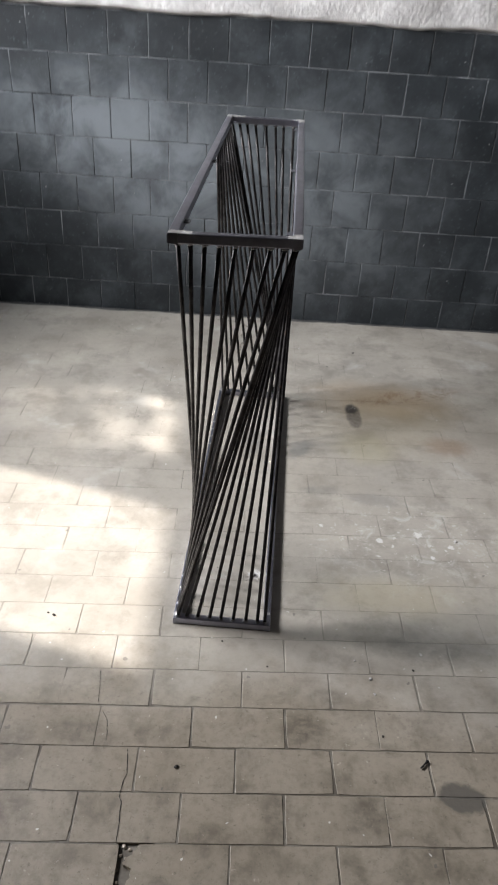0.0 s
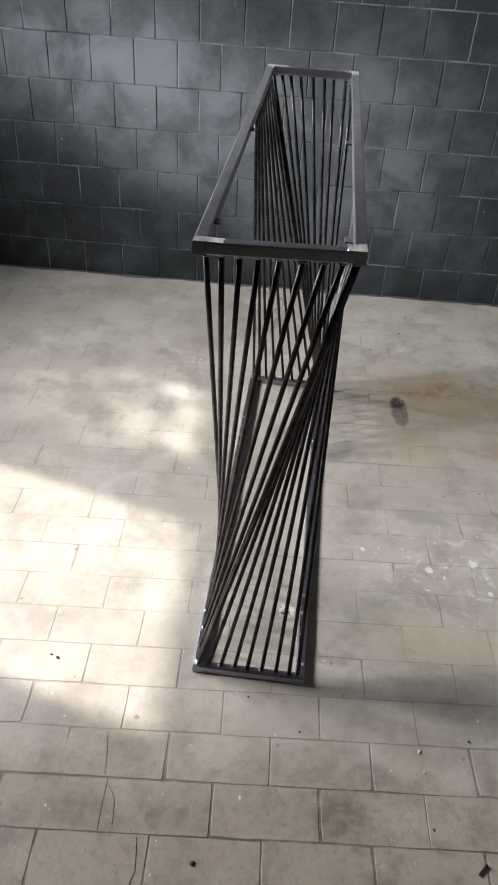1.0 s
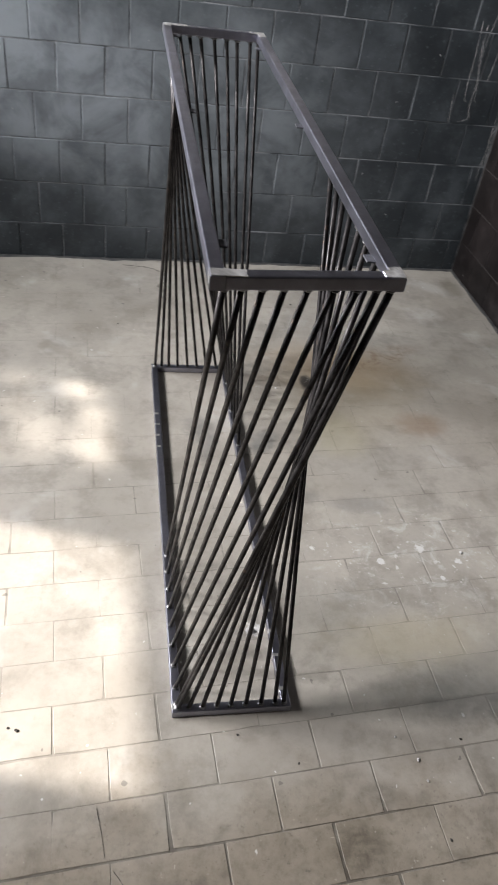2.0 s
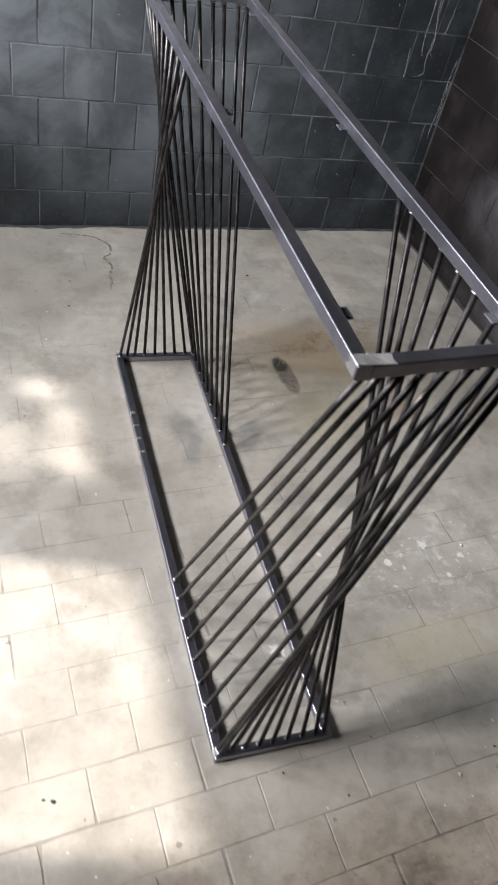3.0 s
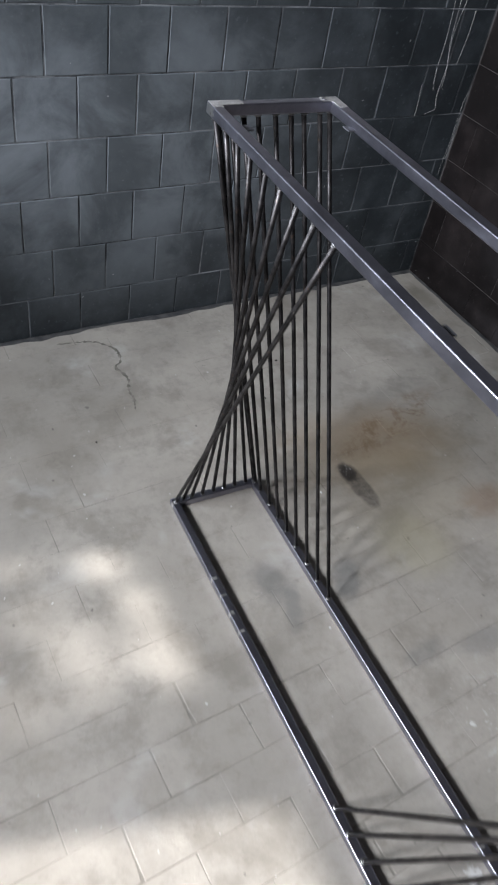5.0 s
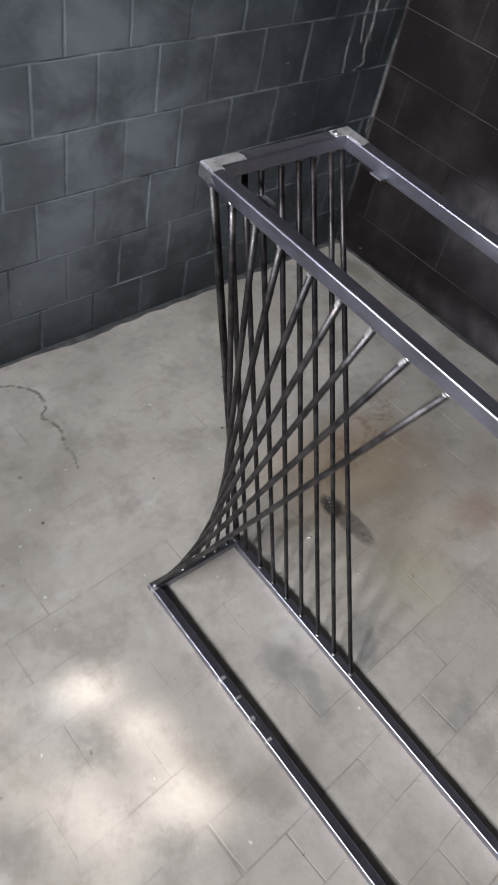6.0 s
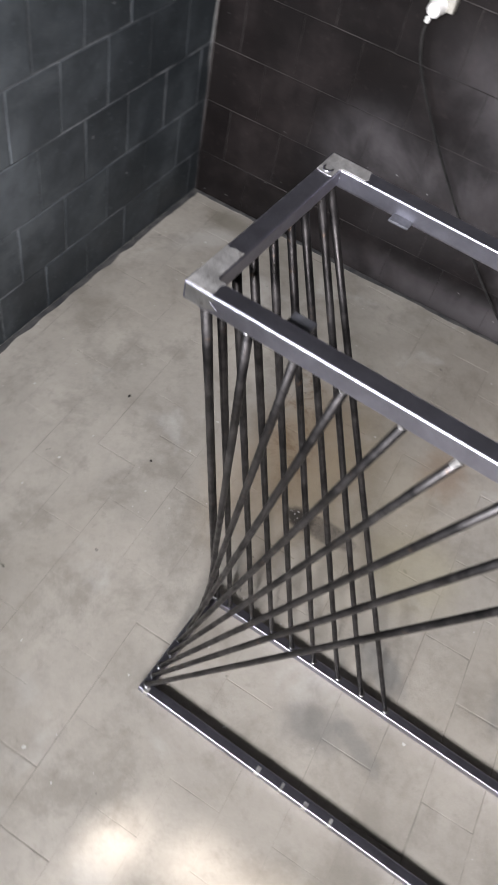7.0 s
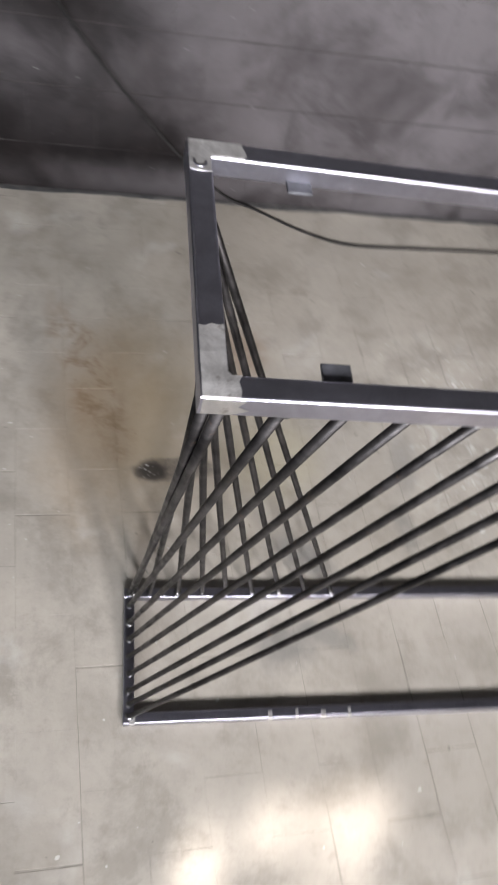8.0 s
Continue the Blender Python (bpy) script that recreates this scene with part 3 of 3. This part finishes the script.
def worn_tile(seed, side_gap, end_gap):
    """A cement tile with worn, slightly wavy edges and the odd chipped corner; face up, origin in the middle."""
    bm, rng = bmesh.new(), random.Random(seed)
    w, d = TILE_W - side_gap, TILE_D - end_gap
    ring = []
    for x, y, n in ((-1, -1, 4), (1, -1, 3), (1, 1, 4), (-1, 1, 3)):
        nx, ny = ((1, -1), (1, 1), (-1, 1), (-1, -1))[((1, -1), (1, 1), (-1, 1), (-1, -1)).index((x, y)) - 3]
        for k in range(n):
            t = k / n
            px, py = x + (nx - x) * t, y + (ny - y) * t
            wear = rng.uniform(0.0, 0.0009)
            if k == 0:
                wear = rng.choice((0.0006, 0.0009, 0.0013, 0.0030))
            ring.append((px * (w / 2 - wear), py * (d / 2 - wear)))
    levels = []
    for z, inset in ((-0.016, 0.0), (-0.0009, 0.0), (-0.0003, 0.0003), (0.0, 0.0008)):
        levels.append([bm.verts.new((x - math.copysign(inset, x), y - math.copysign(inset, y), z)) for x, y in ring])
    for lower, upper in zip(levels, levels[1:]):
        for k in range(len(ring)):
            j = (k + 1) % len(ring)
            bm.faces.new((lower[k], lower[j], upper[j], upper[k]))
    bm.faces.new(levels[-1])
    for v in bm.verts:
        v.co.x, v.co.y = v.co.x - LEAN * v.co.y, v.co.y + SLOPE * v.co.x
    return mesh_of("tile", bm, M_TILE)


def lay_floor():
    open_joints = [worn_tile(40 + k, 0.0025, 0.0021) for k in range(9)]
    filled_joints = [worn_tile(60 + k, 0.0013, 0.0005) for k in range(7)]
    plain = piece_mesh("tile", TILE_W - 0.0011, TILE_D - 0.0005, 0.016, 0.0003, M_TILE, SLOPE)
    near, far = [], []
    rng = random.Random(5)
    for r in range(-30, 24):
        for k in range(-16, 8):
            u = -1.354 + TILE_W * (k + 0.5) + (0.0 if r % 2 == 0 else -TILE_W / 2) - LEAN * TILE_D * max(r, 0) + 0.0024 * min(r, 0) + rng.uniform(-0.002, 0.002)
            v = -2.426 + TILE_D * r + SLOPE * (u + 1.73) + rng.uniform(-0.0008, 0.0008)
            if u < WEST - 0.05 or u > 0.09 or v < SOUTH - 0.02 or v > 0.04 or (r, k) == (-4, -1):
                continue
            # away from the trodden part the joints are washed nearly full of cement
            washed = min(max((v + 2.45) / 0.45, 0.0), 1.0)
            m = Matrix.Translation((u, v, rng.uniform(-0.0003, 0.0) - 0.0006 * washed)) @ Euler((radians(rng.uniform(-0.10, 0.10)), radians(rng.uniform(-0.06, 0.06)), radians(rng.uniform(-0.35, 0.35)))).to_matrix().to_4x4()
            (near if -2.5 < u < -0.45 and -3.1 < v < -1.30 else far).append((m, filled_joints if washed > rng.random() else open_joints))
    for m, kinds in near[:300]:
        lay("tile", rng.choice(kinds), floor, m)
    join_pieces("tile_field", plain, floor, [m for m, kinds in far + near[300:]], M_TILE, "worn cement tiles")


BLOCK_W, BLOCK_H, FIRST = 0.1775, 0.1741, 0.150


def lay_blocks(wall, material, along, first_joint, length, top, rows_from_wall, gap, upright):
    """Running-bond square blocks; along gives the pose of a block at (distance, height)."""
    full = piece_mesh("block", BLOCK_W - upright, BLOCK_H - gap, 0.02, 0.0020 if gap > 0.003 else 0.0007, material)
    low = piece_mesh("block", BLOCK_W - upright, FIRST - gap, 0.02, 0.0020 if gap > 0.003 else 0.0007, material)
    rng = random.Random(11)
    far = []
    for r in range(0, top):
        z = FIRST / 2 if r == 0 else FIRST + (r - 0.5) * BLOCK_H
        shift = first_joint + (0.0 if r % 2 == 0 else BLOCK_W / 2)
        for k in range(-2, int(length / BLOCK_W) + 2):
            s = shift + (k + 0.5) * BLOCK_W
            if s > length or s < -0.04:
                continue
            cut = s - BLOCK_W / 2 < 0.0          # a block cut to fit into the corner
            if cut:
                s = (s + BLOCK_W / 2) / 2
            m = along(s, z) @ Matrix.Translation((0, 0, rng.uniform(-0.001, 0.0008))) @ Euler((radians(rng.uniform(-0.3, 0.3)), radians(rng.uniform(-0.3, 0.3)), radians(rng.uniform(-0.25, 0.25)))).to_matrix().to_4x4()
            if cut:
                m = m @ Matrix.Diagonal(((2 * s - gap) / (BLOCK_W - gap), 1, 1, 1))
            if s < rows_from_wall:
                lay("block", low if r == 0 else full, wall, m)
            elif r:
                far.append(m)
    if far:
        join_pieces("block_field", full, wall, far, material, "painted blocks")


lay_floor()
lay_blocks(wall_north, M_BLOCK_N, lambda s, z: pose(-s, 0.004, z, 90, 0, 0), 1.472 - 9 * BLOCK_W, 4.4, 8, 2.9, 0.0032, 0.0032)
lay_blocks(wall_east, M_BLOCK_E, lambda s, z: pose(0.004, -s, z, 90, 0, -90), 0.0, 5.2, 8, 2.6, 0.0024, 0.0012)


# ---- broken tile, cracks and dark foot strips ----
def broken_tile():
    bm = bmesh.new()
    w, d, rng = TILE_W - 0.0026, TILE_D - 0.0026, random.Random(3)
    u, v = -1.364 - TILE_W / 2, -2.426 - 4 * TILE_D + SLOPE * 0.27
    outline = ((0.037, 0.0), (0.033, 0.006), (0.035, 0.010), (0.026, 0.016), (0.024, 0.022), (0.015, 0.027), (0.013, 0.034), (0.009, 0.037), (0.010, 0.043),
               (0.019, 0.046), (0.027, 0.050), (0.026, 0.058), (0.029, 0.066), (0.022, 0.074), (0.020, 0.085), (0.012, 0.092))
    edge = [(-w / 2 + x, d / 2 - y) for x, y in outline] + [(-w / 2 + 0.010, -d / 2)]
    ring = edge + [(w / 2, -d / 2), (w / 2, d / 2)]
    ring = [(x, y + SLOPE * x) for x, y in ring]
    top = [bm.verts.new((x, y, 0)) for x, y in ring]
    low = [bm.verts.new((x - rng.uniform(0.0, 0.004) * (i < len(edge)), y, -0.016)) for i, (x, y) in enumerate(ring)]
    bm.faces.new(top[::-1])
    for k in range(len(ring)):
        j = (k + 1) % len(ring)
        bm.faces.new((top[k], top[j], low[j], low[k]))
    bmesh.ops.recalc_face_normals(bm, faces=bm.faces)
    ob = part("broken_tile", bm, M_TILE, floor, "cement tile with one end broken away")
    ob.matrix_local = pose(u, v, -0.0004)


def ribbon(name, points, width, height, material, parent, label, seed=0, rough=0.35, thick=0.0006):
    """A thin uneven strip that lies on the floor along a line."""
    bm = bmesh.new()
    rng = random.Random(seed)
    to_room = ROOM.inverted()
    line = smooth_line([to_room @ Vector(p) for p in points], 10)
    rows = []
    for i, p in enumerate(line):
        d = (line[min(i + 1, len(line) - 1)] - line[max(i - 1, 0)]).normalized()
        side = Vector((-d.y, d.x, 0))
        wobble = 0.6 * width * noise.noise((i * 0.7, seed, 0)) + 0.0022 * noise.noise((i * 0.23, seed + 5.0, 0))
        half = 0.5 * width * (1 + rough * rng.uniform(-1, 1)) * (0.35 if i in (0, len(line) - 1) else 1)
        c = p + side * wobble
        rows.append([bm.verts.new((q.x, q.y, z)) for q, z in ((c - side * half, height - thick), (c - side * half * 0.8, height), (c + side * half * 0.8, height), (c + side * half, height - thick))])
    for a, b in zip(rows, rows[1:]):
        for k in range(3):
            bm.faces.new((a[k], a[k + 1], b[k + 1], b[k]))
    bmesh.ops.recalc_face_normals(bm, faces=bm.faces)
    return part(name, bm, material, parent, label)


def foot_strip(parent, along, length, label, seed, reach):
    """A dark strip that lies on the floor along the wall's foot, with a ragged edge."""
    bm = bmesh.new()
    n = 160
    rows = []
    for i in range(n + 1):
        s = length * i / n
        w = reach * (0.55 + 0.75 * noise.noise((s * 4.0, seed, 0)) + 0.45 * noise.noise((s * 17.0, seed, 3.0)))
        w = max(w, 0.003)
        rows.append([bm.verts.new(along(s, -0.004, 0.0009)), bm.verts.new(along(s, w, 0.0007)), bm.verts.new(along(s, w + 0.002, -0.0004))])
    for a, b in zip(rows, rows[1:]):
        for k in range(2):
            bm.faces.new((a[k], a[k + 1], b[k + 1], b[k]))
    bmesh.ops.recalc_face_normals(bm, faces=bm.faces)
    part("foot_strip", bm, M_FOOT, parent, label)


M_FOOT = plain_rough("dark_foot_strip", (0.035, 0.036, 0.038), (0.085, 0.083, 0.08), 0.6, 22.0)
M_CRACK_OLD = plain_rough("old_crack_dirt", (0.12, 0.113, 0.098), (0.25, 0.235, 0.205), 0.9, 30.0)
M_CRACK = plain_rough("crack_dirt", (0.02, 0.019, 0.018), (0.06, 0.055, 0.05), 0.9, 40.0)
broken_tile()
ribbon("crack", [(-0.162, 1.584, 0), (-0.152, 1.537, 0), (-0.145, 1.489, 0)], 0.0007, 0.0006, M_CRACK, floor, "fine dark crack", 5, 0.9)
ribbon("crack", [(-0.128, 1.464, 0), (-0.112, 1.44, 0), (-0.106, 1.417, 0), (-0.102, 1.383, 0)], 0.0011, 0.0006, M_CRACK, floor, "fine dark crack", 1, 0.8)
ribbon("crack", [(-0.047, 1.367, 0), (-0.040, 1.33, 0), (-0.037, 1.303, 0), (-0.042, 1.26, 0), (-0.033, 1.222, 0), (-0.027, 1.148, 0)], 0.0015, 0.0006, M_CRACK, floor, "fine dark crack", 2, 0.8)
ribbon("crack", [(-0.10, 3.91, 0), (-0.007, 3.899, 0), (0.037, 3.881, 0), (0.081, 3.829, 0), (0.075, 3.767, 0), (0.049, 3.737, 0), (0.069, 3.682, 0), (0.052, 3.617, 0), (0.053, 3.579, 0), (0.042, 3.526, 0)], 0.0066, 0.0002, M_CRACK_OLD, floor, "dirty crack across the tiles", 3, 1.0)
foot_strip(wall_north, lambda s, w, z: (-s, -w, z), 4.4, "ragged dark strip along the wall's foot", 7, 0.020)
foot_strip(wall_east, lambda s, w, z: (-w, -s, z), 5.0, "ragged dark strip along the wall's foot", 9, 0.016)


# ---- windows ----
def build_window(name, span, glass, label, shades):
    v0, v1, sill, lintel = span
    base = new(name)
    base.matrix_world = ROOM @ pose(WEST - 0.075, (v0 + v1) / 2, sill)
    tagged(base, label, "window", kind="structure")
    w, h = v1 - v0, lintel - sill
    bm = bmesh.new()
    for lo, hi in (((-0.02, -w / 2, 0), (0.02, -w / 2 + 0.03, h)), ((-0.02, w / 2 - 0.03, 0), (0.02, w / 2, h)), ((-0.02, -w / 2 + 0.03, 0), (0.02, w / 2 - 0.03, 0.03)), ((-0.02, -w / 2 + 0.03, h - 0.03), (0.02, w / 2 - 0.03, h))):
        box(bm, lo, hi, 0.003)
    part("window_frame", bm, M_FRAME, base)
    pane = part("pane", box(bmesh.new(), (-0.002, -w / 2 + 0.03, 0.03), (0.002, w / 2 - 0.03, h - 0.03)), glass, base)
    pane.visible_shadow = shades


def glass_material():
    n = Nodes("clear_glass", 0.02)
    n.shader.inputs["Transmission Weight"].default_value = 1.0
    n.shader.inputs["IOR"].default_value = 1.45
    n.colour((0.95, 0.97, 0.96))
    return n.material


def dapple_material():
    """An unseen pane whose film is thinned in spots, added to dapple the sun on the floor."""
    n = Nodes("dappling_glass", 0.7)
    n.colour((0.30, 0.28, 0.24))
    film = n.ramp(n.noise(16.0, 4.0, 0.6, warp=0.6), 0.36, 0.64, 0.64, 0.85)
    for v, z, wide, tall, cleared in DAPPLES:
        place = ROOM @ Vector((WEST - 0.075, v, z))
        spot = n.spot(place, (1.0, wide, tall), 2.0, 0.7, 11.0, 0.55)
        film = n.math("SUBTRACT", film, n.math("MULTIPLY", spot, cleared))
    clear = n.tree.nodes.new("ShaderNodeBsdfTransparent")
    mix = n.tree.nodes.new("ShaderNodeMixShader")
    n.put(n.ramp(film, 0.0, 1.0), mix.inputs["Fac"])
    n.tree.links.new(n.shader.outputs["BSDF"], mix.inputs[2])
    n.tree.links.new(clear.outputs["BSDF"], mix.inputs[1])
    n.tree.links.new(mix.outputs["Shader"], n.tree.nodes["Material Output"].inputs["Surface"])
    return n.material


# thin spots of the film, each set for a bright dapple on the floor
DAPPLES = ((-0.10, 2.645, 0.055, 0.05, 0.80), (-0.235, 2.69, 0.06, 0.045, 0.68), (-0.385, 2.69, 0.09, 0.055, 0.85), (-0.35, 2.575, 0.10, 0.06, 0.35),
          (-0.27, 2.47, 0.11, 0.06, 0.30), (-0.43, 2.50, 0.09, 0.06, 0.30), (-0.07, 2.45, 0.07, 0.06, 0.32), (-0.49, 2.37, 0.07, 0.06, 0.28), (-0.27, 2.19, 0.12, 0.08, 0.25), (-0.15, 2.33, 0.08, 0.05, 0.22))
M_GLASS, M_DAPPLE = glass_material(), dapple_material()
# opaque pane added so that no sun comes through the third opening
M_SUNSTOP = plain_rough("opaque_pane", (0.60, 0.60, 0.58), (0.76, 0.76, 0.74), 0.7, 14.0, 0.1)
build_window("window_1", WIN_A, M_GLASS, "high steel-framed window with clear glass", False)
build_window("window_2", WIN_B, M_DAPPLE, "unseen high steel-framed window, its patchy pane added to dapple the sun", True)
build_window("window_3", WIN_C, M_SUNSTOP, "unseen high steel-framed window with an opaque pane added against the sun", True)


# ---- plug, cable, loose strings, bits on the floor ----
def wall_plug():
    base = new("power_socket")
    base.matrix_world = ROOM @ pose(0.0, -0.615, 0.83)
    tagged(base, "grey wall socket box with a white plug in it", "socket")
    part("socket_box", box(bmesh.new(), (-0.028, -0.032, -0.012), (0.003, 0.03, 0.075), 0.004), plain_rough("dusty_grey_plastic", (0.26, 0.25, 0.22), (0.36, 0.34, 0.30), 0.6, 25.0), base, "dusty grey socket box")
    bm = bmesh.new()
    tube_along(bm, [(-0.026, 0.004, 0.0), (-0.034, 0.004, -0.001), (-0.036, 0.004, -0.001), (-0.062, 0.006, -0.006), (-0.068, 0.007, -0.008)], [0.021, 0.021, 0.019, 0.017, 0.010], 16)
    plug = part("plug", bm, M_PLASTIC, base, "white plastic plug", smooth=False)
    bm = bmesh.new()
    tube_along(bm, [(-0.058, 0.010, -0.012), (-0.062, 0.012, -0.024), (-0.062, 0.013, -0.034)], [0.008, 0.007, 0.005], 10)
    part("cord_grip", bm, M_PLASTIC, plug)


def power_cable():
    bm = bmesh.new()
    pts = [(-0.060, -0.602, 0.792), (-0.062, -0.604, 0.76), (-0.058, -0.628, 0.69), (-0.050, -0.70, 0.575), (-0.045, -0.79, 0.455), (-0.040, -0.90, 0.32), (-0.034, -1.01, 0.195), (-0.026, -1.12, 0.09), (-0.022, -1.20, 0.030), (-0.03, -1.28, 0.006), (-0.11, -1.42, 0.0045), (-0.155, -1.56, 0.0045), (-0.153, -1.79, 0.0045), (-0.145, -2.12, 0.0045), (-0.17, -2.5, 0.0045), (-0.12, -3.0, 0.0045)]
    tube_along(bm, smooth_line(pts, 8), 0.0035, 8)
    ob = part("power_cable", bm, M_CABLE, None, smooth=True)
    ob.matrix_world = ROOM
    tagged(ob, "black rubber cable hanging from the plug onto the floor", "cable")


def loose_strings():
    base = new("loose_strings")
    base.matrix_world = ROOM
    tagged(base, "thin grey strings hanging in the dark wall corner", "string")
    lines = [[(-0.205, 1.06), (-0.198, 0.93), (-0.196, 0.83), (-0.190, 0.772), (-0.178, 0.768)],
             [(-0.150, 1.10), (-0.168, 0.95), (-0.158, 0.84), (-0.160, 0.75), (-0.152, 0.705), (-0.172, 0.690), (-0.195, 0.685)],
             [(-0.180, 1.05), (-0.176, 0.93), (-0.150, 0.83), (-0.152, 0.78), (-0.138, 0.765)],
             [(-0.246, 0.79), (-0.241, 0.75), (-0.239, 0.71), (-0.236, 0.68)],
             [(-0.100, 1.02), (-0.106, 0.93), (-0.113, 0.847)],
             [(-0.016, 0.76), (-0.020, 0.70), (-0.024, 0.63), (-0.020, 0.56), (-0.030, 0.50), (-0.027, 0.442)],
             [(-0.012, 0.66), (-0.018, 0.60), (-0.012, 0.55), (-0.020, 0.51)]]
    for i, pts in enumerate(lines):
        bm = bmesh.new()
        tube_along(bm, smooth_line([(u, -0.006 - 0.004 * ((k + i) % 2), z) for k, (u, z) in enumerate(pts)], 6), 0.00055, 5)
        part("string", bm, M_STRING, base, smooth=True)


def pebble(x, y, size, seed, material, label, stretch=1.4, floor_at=0.0):
    bm = bmesh.new()
    bmesh.ops.create_icosphere(bm, subdivisions=2, radius=size)
    for v in bm.verts:
        v.co *= 1 + 0.35 * noise.noise(v.co / size * 1.3 + Vector((seed * 3.1, 0, 0)))
        v.co.x *= stretch
        v.co.z *= 0.6
    low = min(v.co.z for v in bm.verts)
    ob = part("grit", bm, material, None)
    ob.matrix_world = pose(x, y, floor_at - low - 0.0008, 0, 0, seed * 47)
    tagged(ob, label, "grit", group="grit on the floor")


def metal_stub():
    bm = bmesh.new()
    tube_along(bm, [(-0.015, 0, 0.0034), (-0.012, 0, 0.0034), (0.009, 0, 0.0034), (0.0093, 0, 0.0034), (0.013, 0, 0.0034)], [0.0017, 0.0021, 0.0021, 0.0036, 0.0034], 10)
    ob = part("bolt", bm, M_CABLE, None)
    ob.matrix_world = pose(0.646, 1.394, 0.0002, 0, 0, 48)
    tagged(ob, "short black bolt lying on the cement tiles", "bolt")


wall_plug()
power_cable()
loose_strings()
metal_stub()
for i, (x, y, r) in enumerate(((0.072, 1.332, 0.0060), (0.555, 1.462, 0.0036), (-0.334, 1.761, 0.0055), (-0.352, 1.768, 0.0035), (0.267, 1.645, 0.0028), (0.141, 1.719, 0.0032), (0.654, 1.674, 0.0036), (0.60, 3.62, 0.005), (0.47, 3.45, 0.004), (-0.12, 3.42, 0.004))):
    pebble(x, y, 0.7 * r, i + 1, M_CRACK, "small dark crumb of dirt on the cement tiles")
for i, (x, y, r) in enumerate(((0.538, 1.633, 0.0045), (0.545, 1.585, 0.0035), (0.205, 1.99, 0.011), (0.50, 1.69, 0.003), (0.86, 2.23, 0.005), (0.44, 3.02, 0.004))):
    pebble(x, y, 0.75 * r, i + 21, M_PLASTER, "small white plaster crumb on the cement tiles")
for i, (du, dv, r) in enumerate(((-1.588, -2.822, 0.0060), (-1.576, -2.828, 0.0045), (-1.594, -2.842, 0.0050), (-1.582, -2.846, 0.0035), (-1.596, -2.870, 0.0040), (-1.593, -2.895, 0.0045))):
    place = ROOM @ Vector((du, dv, 0))
    pebble(place.x + 0.006, place.y, 0.75 * r, i + 41, M_TILE, "crumb of cement in the broken tile's hole", 1.4, -0.007)
